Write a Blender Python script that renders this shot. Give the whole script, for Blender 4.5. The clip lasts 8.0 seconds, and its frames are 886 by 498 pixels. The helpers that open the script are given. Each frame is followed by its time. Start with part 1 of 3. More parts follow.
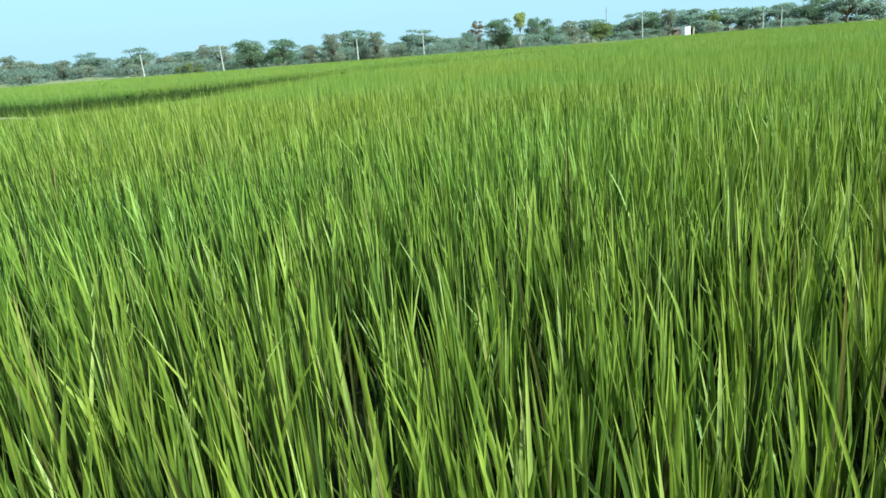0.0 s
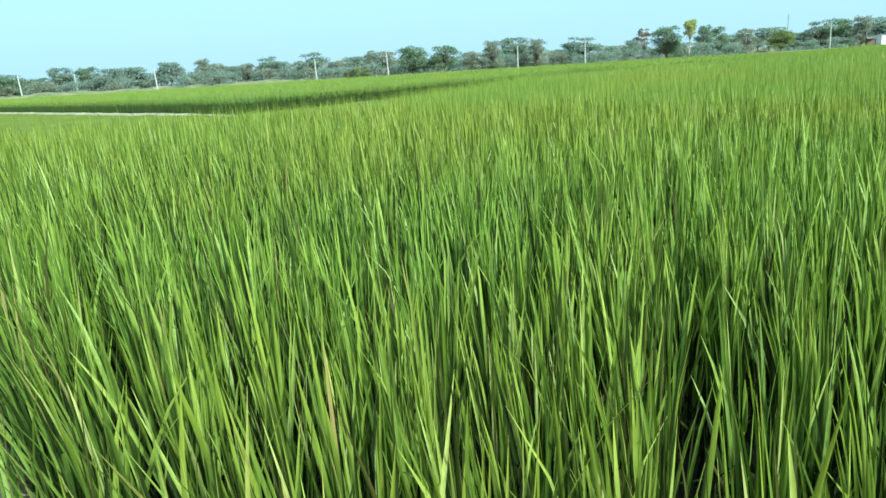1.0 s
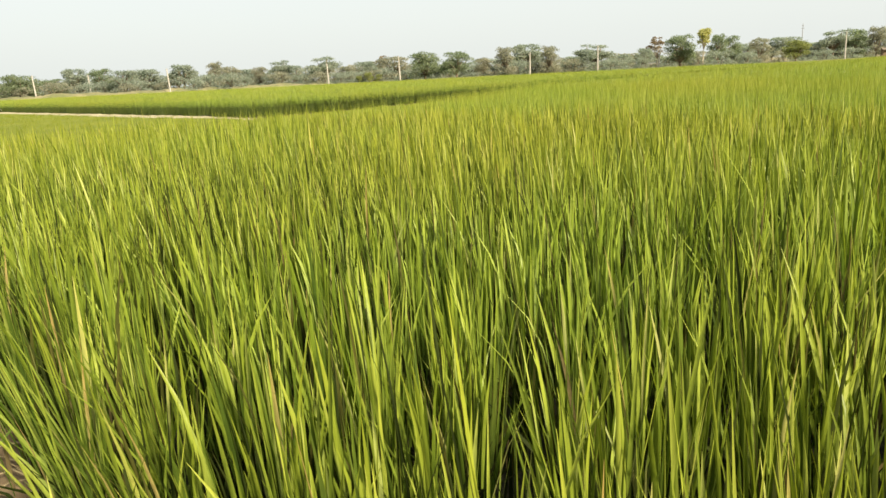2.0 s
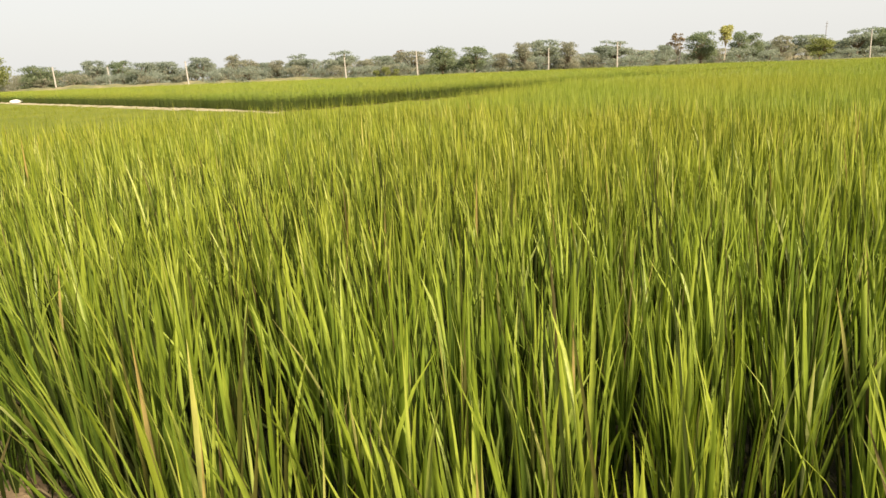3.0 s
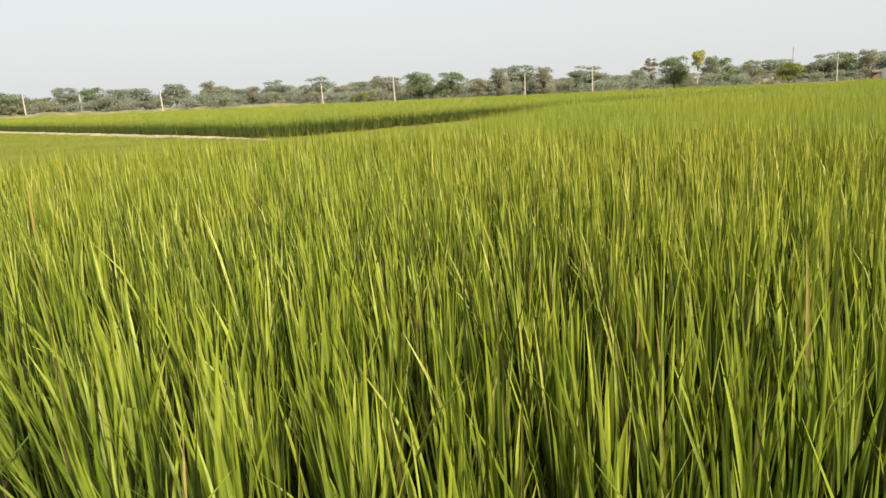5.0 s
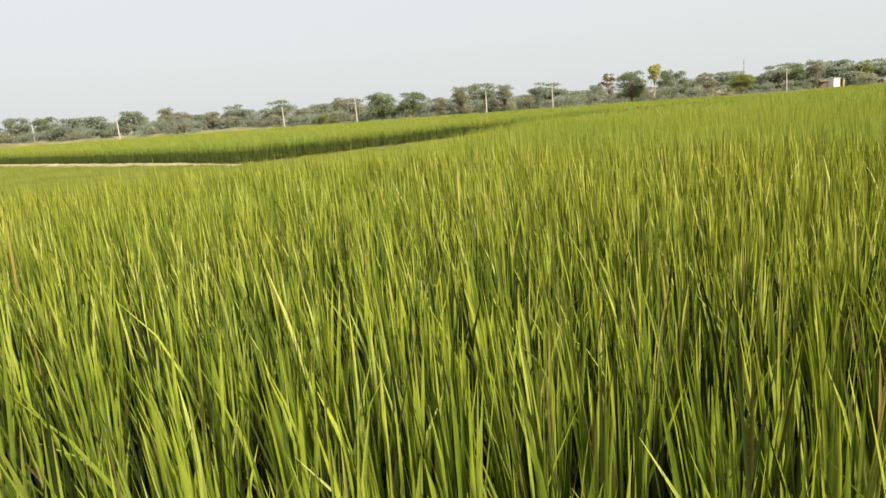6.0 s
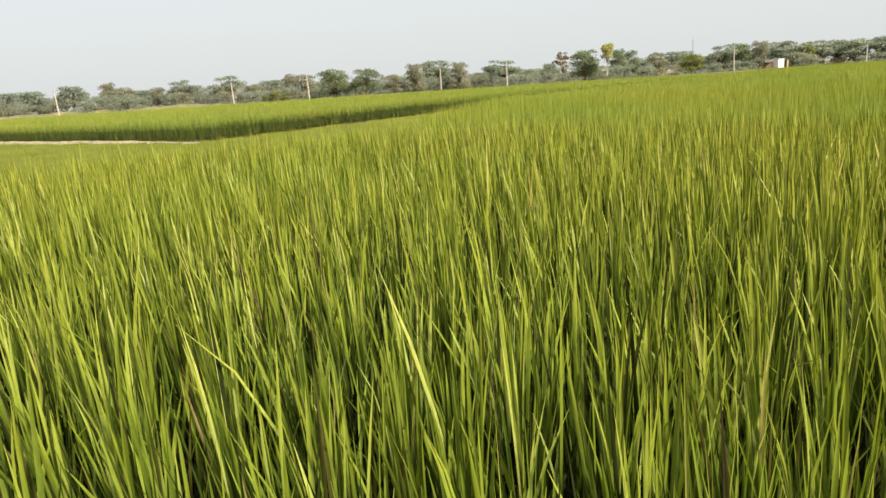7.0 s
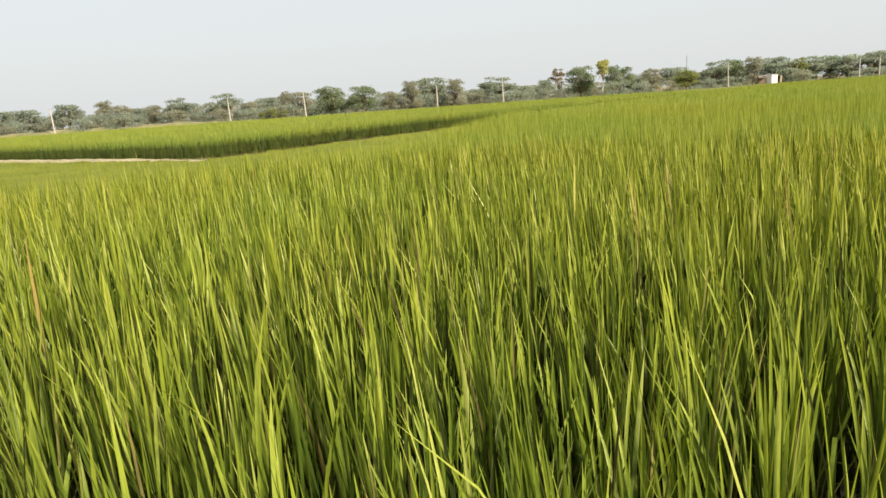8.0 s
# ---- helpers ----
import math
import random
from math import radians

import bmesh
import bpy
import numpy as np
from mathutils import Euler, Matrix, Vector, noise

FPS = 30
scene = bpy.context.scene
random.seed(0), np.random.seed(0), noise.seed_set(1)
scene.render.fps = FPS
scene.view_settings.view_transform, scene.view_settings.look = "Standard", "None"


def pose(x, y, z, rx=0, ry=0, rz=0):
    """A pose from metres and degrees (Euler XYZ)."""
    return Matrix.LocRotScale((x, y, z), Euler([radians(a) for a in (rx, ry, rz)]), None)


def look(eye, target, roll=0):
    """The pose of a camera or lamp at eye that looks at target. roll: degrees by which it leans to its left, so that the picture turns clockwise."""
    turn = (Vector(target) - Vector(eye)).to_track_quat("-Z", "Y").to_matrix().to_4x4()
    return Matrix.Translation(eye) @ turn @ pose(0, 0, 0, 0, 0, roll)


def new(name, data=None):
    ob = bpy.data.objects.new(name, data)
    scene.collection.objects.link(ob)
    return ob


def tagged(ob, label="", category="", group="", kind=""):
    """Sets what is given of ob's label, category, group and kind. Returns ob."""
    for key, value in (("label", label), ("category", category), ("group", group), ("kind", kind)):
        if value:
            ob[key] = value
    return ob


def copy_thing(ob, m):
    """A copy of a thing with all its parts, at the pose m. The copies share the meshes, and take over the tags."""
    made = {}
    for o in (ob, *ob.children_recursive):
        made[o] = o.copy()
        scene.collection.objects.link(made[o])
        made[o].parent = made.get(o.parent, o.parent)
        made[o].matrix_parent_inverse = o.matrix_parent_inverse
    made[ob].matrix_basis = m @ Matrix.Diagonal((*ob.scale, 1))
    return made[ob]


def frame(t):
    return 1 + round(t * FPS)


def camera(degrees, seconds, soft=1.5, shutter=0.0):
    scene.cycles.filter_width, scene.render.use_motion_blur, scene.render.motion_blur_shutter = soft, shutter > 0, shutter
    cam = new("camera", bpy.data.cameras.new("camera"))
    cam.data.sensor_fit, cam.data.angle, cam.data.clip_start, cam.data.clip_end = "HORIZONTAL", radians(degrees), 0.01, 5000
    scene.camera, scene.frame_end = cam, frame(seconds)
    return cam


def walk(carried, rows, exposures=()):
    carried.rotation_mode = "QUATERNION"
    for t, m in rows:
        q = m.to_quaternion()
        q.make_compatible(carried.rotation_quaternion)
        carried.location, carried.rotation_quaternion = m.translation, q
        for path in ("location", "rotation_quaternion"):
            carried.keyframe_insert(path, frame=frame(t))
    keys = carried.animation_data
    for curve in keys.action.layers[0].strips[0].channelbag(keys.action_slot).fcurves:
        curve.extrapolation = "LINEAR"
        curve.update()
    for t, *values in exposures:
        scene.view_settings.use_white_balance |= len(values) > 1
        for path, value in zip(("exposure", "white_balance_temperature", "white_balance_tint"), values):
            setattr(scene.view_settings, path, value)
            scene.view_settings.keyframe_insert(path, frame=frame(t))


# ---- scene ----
cam = camera(66.3, 8.0, soft=1.5)

# ---- the walk: along an earth bund beside the rice, heading 42 degrees left of +y ----
HEAD = radians(-42.0)
SPEED = 0.72
EYE = 1.45
AHEAD = Vector((math.sin(HEAD), math.cos(HEAD), 0.0))
# seconds, yaw to the right, pitch, roll (degrees)
PATH = [
    (0.0, 11.60, -16.38, -4.35),
    (0.2, 11.70, -18.14, -4.18),
    (0.3, 11.26, -17.93, -4.90),
    (0.5, 7.65, -17.05, -3.97),
    (0.7, 3.00, -16.16, -3.68),
    (0.8, 1.46, -16.00, -4.22),
    (1.0, -0.90, -14.98, -3.57),
    (1.2, -1.57, -15.56, -4.63),
    (1.5, -0.78, -14.51, -4.54),
    (1.7, -1.25, -14.54, -2.76),
    (2.8, -2.53, -14.24, -3.68),
    (3.0, -2.71, -14.82, -2.35),
    (3.5, -1.04, -13.84, -1.81),
    (4.0, -1.13, -12.73, -2.48),
    (4.2, -1.91, -12.22, -2.11),
    (5.3, -0.19, -13.03, -2.70),
    (5.5, -0.45, -11.76, -2.33),
    (5.7, 0.62, -11.08, -2.52),
    (6.0, 2.51, -11.48, -4.16),
    (6.2, 3.86, -12.41, -2.37),
    (6.3, 4.32, -12.17, -1.82),
    (6.5, 4.45, -12.99, -2.83),
    (6.8, 5.45, -13.58, -3.27),
    (7.0, 6.39, -13.54, -3.77),
    (7.2, 5.18, -12.15, -3.49),
    (7.3, 4.17, -11.89, -3.42),
    (7.5, 2.61, -12.04, -2.03),
    (7.8, 3.71, -11.62, -1.98),
    (8.0, 6.90, -12.22, -3.99),
]


def eye_at(t):
    d = SPEED * (t - 5.5)
    return Vector((d * AHEAD.x, d * AHEAD.y, EYE))


def row(t, yaw, pitch, roll):
    e = eye_at(t)
    a, p = radians(yaw), radians(pitch)
    way = Vector((math.sin(a) * math.cos(p), math.cos(a) * math.cos(p), math.sin(p)))
    return (t, look(e, e + way, roll))


walk(cam, [row(*r) for r in PATH],
     exposures=[(0.0, 1.38, 4650, -20), (0.5, 1.55, 4580, -21), (1.0, 1.45, 4620, -19), (1.2, 1.44, 5600, 0), (1.4, 1.50, 6280, 4),
                (3.0, 1.44, 7170, 13), (4.0, 1.42, 7100, 13), (5.5, 1.29, 6760, 10.5), (8.0, 1.31, 6770, 10.5)])

# ---- world and sun: hazy, bright, late-afternoon sky ----
SUN_AZ, SUN_EL = 140.0, 36.0
world = bpy.data.worlds.new("hazy_sky")
scene.world = world
world.use_nodes = True
wn, wl = world.node_tree.nodes, world.node_tree.links
wn.clear()
sky = wn.new("ShaderNodeTexSky")
sky.sky_type = "NISHITA"
sky.sun_disc = False
sky.sun_elevation = radians(SUN_EL)
sky.sun_rotation = radians(SUN_AZ)
sky.air_density, sky.dust_density, sky.ozone_density = 1.0, 5.0, 1.0
sky_bg = wn.new("ShaderNodeBackground")
sky_bg.inputs["Strength"].default_value = 0.05
haze = wn.new("ShaderNodeBackground")
haze.inputs["Color"].default_value = (0.80, 0.855, 0.885, 1)
haze.inputs["Strength"].default_value = 0.465
wmix = wn.new("ShaderNodeMixShader")
wmix.inputs[0].default_value = 0.75
wout = wn.new("ShaderNodeOutputWorld")
wl.new(sky.outputs[0], sky_bg.inputs["Color"])
wl.new(sky_bg.outputs[0], wmix.inputs[1])
wl.new(haze.outputs[0], wmix.inputs[2])
wl.new(wmix.outputs[0], wout.inputs[0])

sun_data = bpy.data.lights.new("sun", "SUN")
sun_data.energy, sun_data.angle, sun_data.color = 5.0, radians(4.5), (1.0, 0.88, 0.68)
sun = new("sun", sun_data)
sa, se = radians(SUN_AZ), radians(SUN_EL)
toward = Vector((math.sin(sa) * math.cos(se), math.cos(sa) * math.cos(se), math.sin(se)))
sun.matrix_world = look(toward * 60, (0, 0, 0))


# ---- materials ----
def shader(name, rough=0.7, spec=0.3):
    m = bpy.data.materials.new(name)
    m.use_nodes = True
    b = m.node_tree.nodes["Principled BSDF"]
    b.inputs["Roughness"].default_value = rough
    b.inputs["Specular IOR Level"].default_value = spec
    return m, m.node_tree.nodes, m.node_tree.links, b


def ramp(nodes, stops):
    r = nodes.new("ShaderNodeValToRGB")
    el = r.color_ramp.elements
    while len(el) < len(stops):
        el.new(0.5)
    for e, (at, col) in zip(el, stops):
        e.position, e.color = at, (*col, 1)
    return r


def noise_node(nodes, links, scale, detail=4.0, rough=0.6, coord="Object", stretch=None):
    tc = nodes.new("ShaderNodeTexCoord")
    n = nodes.new("ShaderNodeTexNoise")
    n.inputs["Scale"].default_value = scale
    n.inputs["Detail"].default_value = detail
    n.inputs["Roughness"].default_value = rough
    if stretch:
        mp = nodes.new("ShaderNodeMapping")
        mp.inputs["Scale"].default_value = stretch
        links.new(tc.outputs[coord], mp.inputs[0])
        links.new(mp.outputs[0], n.inputs["Vector"])
    else:
        links.new(tc.outputs[coord], n.inputs["Vector"])
    return n


def mix(nodes, links, a, b, fac, mode="MIX"):
    m = nodes.new("ShaderNodeMix")
    m.data_type, m.blend_type = "RGBA", mode
    for sock, val in ((m.inputs[0], fac), (m.inputs[6], a), (m.inputs[7], b)):
        if hasattr(val, "links") or hasattr(val, "is_linked"):
            links.new(val, sock)
        elif isinstance(val, (int, float)):
            sock.default_value = val
        else:
            sock.default_value = (*val, 1)
    return m.outputs[2]


def bump(nodes, links, b, height, strength=0.4, distance=0.02):
    n = nodes.new("ShaderNodeBump")
    n.inputs["Strength"].default_value = strength
    n.inputs["Distance"].default_value = distance
    links.new(height, n.inputs["Height"])
    links.new(n.outputs[0], b.inputs["Normal"])


def leaf_material(name, stops, through_part=0.35, patch=0.25, patch_cols=None, rough=0.5, spec=0.35, glow=(1.25, 1.275, 0.69), ripe=None):
    """Leaves: colour by the single leaf, drifting patches over the field, light passing through."""
    m, n, l, b = shader(name, rough, spec)
    geo = n.new("ShaderNodeNewGeometry")
    r = ramp(n, stops)
    l.new(geo.outputs["Random Per Island"], r.inputs[0])
    col = r.outputs[0]
    if patch_cols:
        big = noise_node(n, l, patch, 3.0)
        pr = ramp(n, [(0.35, patch_cols[0]), (0.65, patch_cols[1])])
        l.new(big.outputs[0], pr.inputs[0])
        col = mix(n, l, col, pr.outputs[0], 1.0, "MULTIPLY")
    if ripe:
        # the leaf ripens from its green sheath to a yellower tip, darker low down
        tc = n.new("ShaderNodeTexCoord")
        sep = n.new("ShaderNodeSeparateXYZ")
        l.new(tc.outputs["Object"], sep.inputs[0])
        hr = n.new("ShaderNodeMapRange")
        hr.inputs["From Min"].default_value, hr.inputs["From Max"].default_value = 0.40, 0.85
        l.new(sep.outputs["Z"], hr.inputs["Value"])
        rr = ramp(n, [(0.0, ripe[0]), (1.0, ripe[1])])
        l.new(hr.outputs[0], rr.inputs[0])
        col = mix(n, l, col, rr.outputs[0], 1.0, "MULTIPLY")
    fine = noise_node(n, l, 150.0, 3.0, 0.65, "Object", (1, 1, 0.06))
    fr = ramp(n, [(0.3, (0.70, 0.72, 0.68)), (0.7, (1.22, 1.2, 1.18))])
    l.new(fine.outputs[0], fr.inputs[0])
    col = mix(n, l, col, fr.outputs[0], 0.8, "MULTIPLY")
    spots = noise_node(n, l, 26.0, 3.0, 0.7, "Object", (1, 1, 0.3))
    sr = ramp(n, [(0.60, (0.0, 0.0, 0.0)), (0.76, (1.0, 1.0, 1.0))])
    l.new(spots.outputs[0], sr.inputs[0])
    straw = mix(n, l, col, (1.16, 1.06, 1.05), 1.0, "MULTIPLY")
    col = mix(n, l, col, straw, sr.outputs[0])
    bump(n, l, b, fine.outputs[0], 0.25, 0.002)
    l.new(col, b.inputs["Base Color"])
    tr = n.new("ShaderNodeBsdfTranslucent")
    tc = mix(n, l, col, glow, 1.0, "MULTIPLY")
    l.new(tc, tr.inputs["Color"])
    ms = n.new("ShaderNodeMixShader")
    ms.inputs[0].default_value = through_part
    l.new(b.outputs[0], ms.inputs[1])
    l.new(tr.outputs[0], ms.inputs[2])
    l.new(ms.outputs[0], n["Material Output"].inputs["Surface"])
    return m


RICE = leaf_material(
    "rice_leaf",
    [(0.0, (0.086, 0.120, 0.016)), (0.25, (0.136, 0.172, 0.025)), (0.60, (0.187, 0.226, 0.036)), (0.88, (0.231, 0.268, 0.061)),
     (0.97, (0.265, 0.297, 0.105)), (1.0, (0.275, 0.270, 0.120))],
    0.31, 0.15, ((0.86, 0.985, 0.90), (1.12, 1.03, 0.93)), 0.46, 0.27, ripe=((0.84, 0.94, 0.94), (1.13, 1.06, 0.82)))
# greener, darker leaf for lots that start low in the clump
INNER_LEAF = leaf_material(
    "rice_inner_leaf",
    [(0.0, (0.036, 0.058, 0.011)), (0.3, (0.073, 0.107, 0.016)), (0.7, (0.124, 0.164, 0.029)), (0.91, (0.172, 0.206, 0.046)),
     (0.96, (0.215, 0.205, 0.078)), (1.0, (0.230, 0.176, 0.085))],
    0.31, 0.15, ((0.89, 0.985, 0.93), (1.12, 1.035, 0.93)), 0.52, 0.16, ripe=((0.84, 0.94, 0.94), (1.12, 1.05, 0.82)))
# leaf colour darkened to stand in for shade between the clumps, a few brown
GAP_SHADE_LEAF = leaf_material(
    "gap_shade_leaf",
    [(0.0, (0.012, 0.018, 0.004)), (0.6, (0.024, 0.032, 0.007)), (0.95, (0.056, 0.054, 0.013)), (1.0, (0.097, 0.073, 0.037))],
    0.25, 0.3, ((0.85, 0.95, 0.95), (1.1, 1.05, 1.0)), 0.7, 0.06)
# darker copy of the rice leaf: shade of the plot's edge put into colour
FRONT_SHADE_LEAF = leaf_material(
    "front_shade_leaf",
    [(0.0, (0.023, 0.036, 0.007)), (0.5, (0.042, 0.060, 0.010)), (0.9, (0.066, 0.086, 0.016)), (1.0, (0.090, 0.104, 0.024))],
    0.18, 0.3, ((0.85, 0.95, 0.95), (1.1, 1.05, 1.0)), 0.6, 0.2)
LOW_RICE = leaf_material(
    "young_rice_leaf",
    [(0.0, (0.103, 0.124, 0.009)), (0.6, (0.139, 0.158, 0.013)), (1.0, (0.173, 0.180, 0.020))],
    0.34, 0.4, ((0.85, 0.95, 0.9), (1.1, 1.05, 0.95)), 0.6, 0.15)
# TREE, DEEP, YELLOW and BROWN leaves: distance haze lifted into the base colour
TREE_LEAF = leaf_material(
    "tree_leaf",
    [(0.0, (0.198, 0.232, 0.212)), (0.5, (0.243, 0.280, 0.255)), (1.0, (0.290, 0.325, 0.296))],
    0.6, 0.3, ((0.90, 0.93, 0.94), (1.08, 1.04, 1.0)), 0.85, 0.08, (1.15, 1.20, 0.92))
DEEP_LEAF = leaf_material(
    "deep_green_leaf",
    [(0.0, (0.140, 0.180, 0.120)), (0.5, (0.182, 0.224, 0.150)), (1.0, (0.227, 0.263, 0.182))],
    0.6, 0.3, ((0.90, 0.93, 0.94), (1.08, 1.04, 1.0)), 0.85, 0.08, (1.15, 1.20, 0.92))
YELLOW_LEAF = leaf_material(
    "yellow_leaf",
    [(0.0, (0.251, 0.265, 0.097)), (0.5, (0.309, 0.315, 0.122)), (1.0, (0.361, 0.354, 0.161))], 0.45, 0.6, None, 0.6, 0.2)
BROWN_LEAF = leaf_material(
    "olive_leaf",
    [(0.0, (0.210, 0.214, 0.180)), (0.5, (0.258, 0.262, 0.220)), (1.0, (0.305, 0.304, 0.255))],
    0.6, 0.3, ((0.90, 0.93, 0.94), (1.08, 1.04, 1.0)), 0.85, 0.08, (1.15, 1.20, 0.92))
GREEN_LEAF = leaf_material(
    "bright_leaf",
    [(0.0, (0.127, 0.155, 0.060)), (0.5, (0.175, 0.202, 0.077)), (1.0, (0.222, 0.242, 0.101))], 0.45, 0.6, None, 0.7, 0.12)

RUST_LEAF = leaf_material(
    "rusty_leaf",
    [(0.0, (0.150, 0.108, 0.080)), (0.5, (0.196, 0.148, 0.108)), (1.0, (0.230, 0.190, 0.136))], 0.5, 0.6, None, 0.8, 0.08)


def two_tone(name, a, b_col, scale, rough=0.9, fine=40.0, strength=0.5, distance=0.03, spec=0.2):
    m, n, l, b = shader(name, rough, spec)
    big = noise_node(n, l, scale, 6.0)
    r = ramp(n, [(0.35, a), (0.65, b_col)])
    l.new(big.outputs[0], r.inputs[0])
    small = noise_node(n, l, fine, 6.0, 0.7)
    fr = ramp(n, [(0.3, (0.7, 0.7, 0.7)), (0.7, (1.2, 1.2, 1.2))])
    l.new(small.outputs[0], fr.inputs[0])
    l.new(mix(n, l, r.outputs[0], fr.outputs[0], 0.7, "MULTIPLY"), b.inputs["Base Color"])
    bump(n, l, b, small.outputs[0], strength, distance)
    return m


MUD = two_tone("field_mud", (0.018, 0.018, 0.010), (0.034, 0.032, 0.017), 1.2, 0.8, 18.0, 0.8, 0.05)
DUSTY = two_tone("dusty_bank", (0.09, 0.10, 0.045), (0.185, 0.165, 0.10), 0.25, 0.95, 1.5, 0.6, 0.15)
BROWN_EARTH = two_tone("brown_earth", (0.115, 0.082, 0.048), (0.21, 0.158, 0.098), 2.0, 0.95, 16.0, 0.9, 0.05)
EARTH = two_tone("dry_earth", (0.241, 0.214, 0.143), (0.339, 0.303, 0.214), 0.9, 0.95, 14.0, 0.7, 0.05)
PLAIN = two_tone("dry_plain", (0.132, 0.120, 0.060), (0.204, 0.174, 0.108), 0.05, 0.95, 0.9, 0.3, 0.1)
CANOPY = two_tone("rice_undergrowth", (0.081, 0.111, 0.008), (0.123, 0.155, 0.011), 0.25, 0.8, 9.0, 1.0, 0.12)
YOUNG = two_tone("young_rice_cover", (0.101, 0.125, 0.008), (0.139, 0.159, 0.013), 0.3, 0.8, 7.0, 1.0, 0.08)
BARK = two_tone("bark", (0.10, 0.08, 0.055), (0.19, 0.155, 0.11), 2.0, 0.9, 12.0, 0.8, 0.04)
PALE_BARK = two_tone("pale_bark", (0.26, 0.23, 0.18), (0.36, 0.33, 0.27), 2.0, 0.9, 12.0, 0.6, 0.03)
CONCRETE = two_tone("pole_concrete", (0.27, 0.26, 0.235), (0.36, 0.345, 0.32), 0.8, 0.85, 20.0, 0.3, 0.01)
WHITEWASH = two_tone("whitewash", (0.595, 0.586, 0.561), (0.680, 0.671, 0.654), 0.7, 0.85, 9.0, 0.3, 0.01)
MUD_WALL = two_tone("mud_wall", (0.124, 0.093, 0.062), (0.186, 0.143, 0.099), 1.0, 0.9, 10.0, 0.5, 0.02)
CLOTH = two_tone("sack_cloth", (0.468, 0.459, 0.414), (0.576, 0.567, 0.522), 3.0, 0.9, 40.0, 0.4, 0.01)
STRAW = two_tone("straw", (0.169, 0.130, 0.072), (0.273, 0.221, 0.130), 3.0, 0.8, 30.0, 0.3, 0.01)
STEEL = two_tone("galvanised_steel", (0.143, 0.143, 0.143), (0.221, 0.221, 0.215), 2.0, 0.55, 20.0, 0.2, 0.005, 0.5)
ROOF = two_tone("roof_sheet", (0.195, 0.156, 0.130), (0.273, 0.247, 0.215), 0.8, 0.8, 10.0, 0.3, 0.01)
DARK = two_tone("dark_timber", (0.05, 0.045, 0.04), (0.09, 0.08, 0.07), 2.0, 0.8, 20.0, 0.3, 0.01)


# ---- mesh helpers ----
def mesh_from(name, verts, quads, mat, tris=None):
    """A mesh from numpy vertices and faces."""
    me = bpy.data.meshes.new(name)
    quads = np.zeros((0, 4), int) if quads is None else np.asarray(quads)
    tris = np.zeros((0, 3), int) if tris is None else np.asarray(tris)
    me.vertices.add(len(verts))
    me.vertices.foreach_set("co", np.asarray(verts, dtype=np.float32).ravel())
    loops = np.concatenate([quads.ravel(), tris.ravel()]).astype(np.int32)
    me.loops.add(len(loops))
    me.loops.foreach_set("vertex_index", loops)
    nq, nt = len(quads), len(tris)
    me.polygons.add(nq + nt)
    starts = np.concatenate([np.arange(nq) * 4, nq * 4 + np.arange(nt) * 3]).astype(np.int32)
    me.polygons.foreach_set("loop_start", starts)
    me.update(calc_edges=True)
    me.materials.append(mat)
    return me


def part(name, bm, material, parent, label="", smooth=False):
    me = bpy.data.meshes.new(name)
    bm.to_mesh(me)
    bm.free()
    me.materials.append(material)
    if smooth:
        for p in me.polygons:
            p.use_smooth = True
    ob = new(name, me)
    ob.parent = parent
    if label:
        tagged(ob, label)
    return ob


def tube(bm, points, radii, sides=8):
    """A tapered tube along points."""
    rings = []
    for i, (p, r) in enumerate(zip(points, radii)):
        p = Vector(p)
        d = Vector(points[min(i + 1, len(points) - 1)]) - Vector(points[max(i - 1, 0)])
        q = d.to_track_quat("Z", "Y")
        rings.append([bm.verts.new(p + q @ Vector((r * math.cos(a), r * math.sin(a), 0)))
                      for a in (2 * math.pi * k / sides for k in range(sides))])
    for a, b in zip(rings, rings[1:]):
        for k in range(sides):
            bm.faces.new((a[k], a[(k + 1) % sides], b[(k + 1) % sides], b[k]))
    bm.faces.new(rings[0][::-1])
    bm.faces.new(rings[-1])


def block(bm, x0, y0, z0, x1, y1, z1, bevel=0.0):
    r = bmesh.ops.create_cube(bm, size=1.0)
    bmesh.ops.scale(bm, vec=(x1 - x0, y1 - y0, z1 - z0), verts=r["verts"])
    bmesh.ops.translate(bm, vec=((x0 + x1) / 2, (y0 + y1) / 2, (z0 + z1) / 2), verts=r["verts"])
    if bevel:
        es = list({e for v in r["verts"] for e in v.link_edges})
        bmesh.ops.bevel(bm, geom=es, offset=bevel, segments=1, affect="EDGES")


# ---- the plan of the fields ----
RNG = np.random.default_rng(7)
TRACK_N = np.array((math.cos(HEAD), -math.sin(HEAD)))       # to the right of the walked bund
TRACK_H = np.array((math.sin(HEAD), math.cos(HEAD)))
NEAR_EDGE = 0.13                                            # the rice begins this far right of the track
FAR_P = np.array((-3.31, 11.50))                            # a point on the plot's far edge
FAR_N = np.array((0.758, -0.652))                           # into the plot from that edge
LANE = np.array((0.0500, 0.0507))                           # the pale lane: LANE . p = 1
FLANK_P = np.array((-6.5, 26.3))                            # corner of the neighbouring plot
FLANK_N = np.array((0.755, -0.656))
PLOT_END = 115.0
TOP = 0.85                                                  # rice height


def inside(p):
    """Distance into the plot from its far edge, which bends away and meets the neighbouring plot 45 m off."""
    along = (p - FAR_P) @ np.array((-FAR_N[1], FAR_N[0]))
    return (p - FAR_P) @ FAR_N + 10.0 * np.clip((along - 5.0) / 23.0, 0, 1)


def in_plot(p):
    return (p @ TRACK_N > NEAR_EDGE) & (inside(p) > 0)


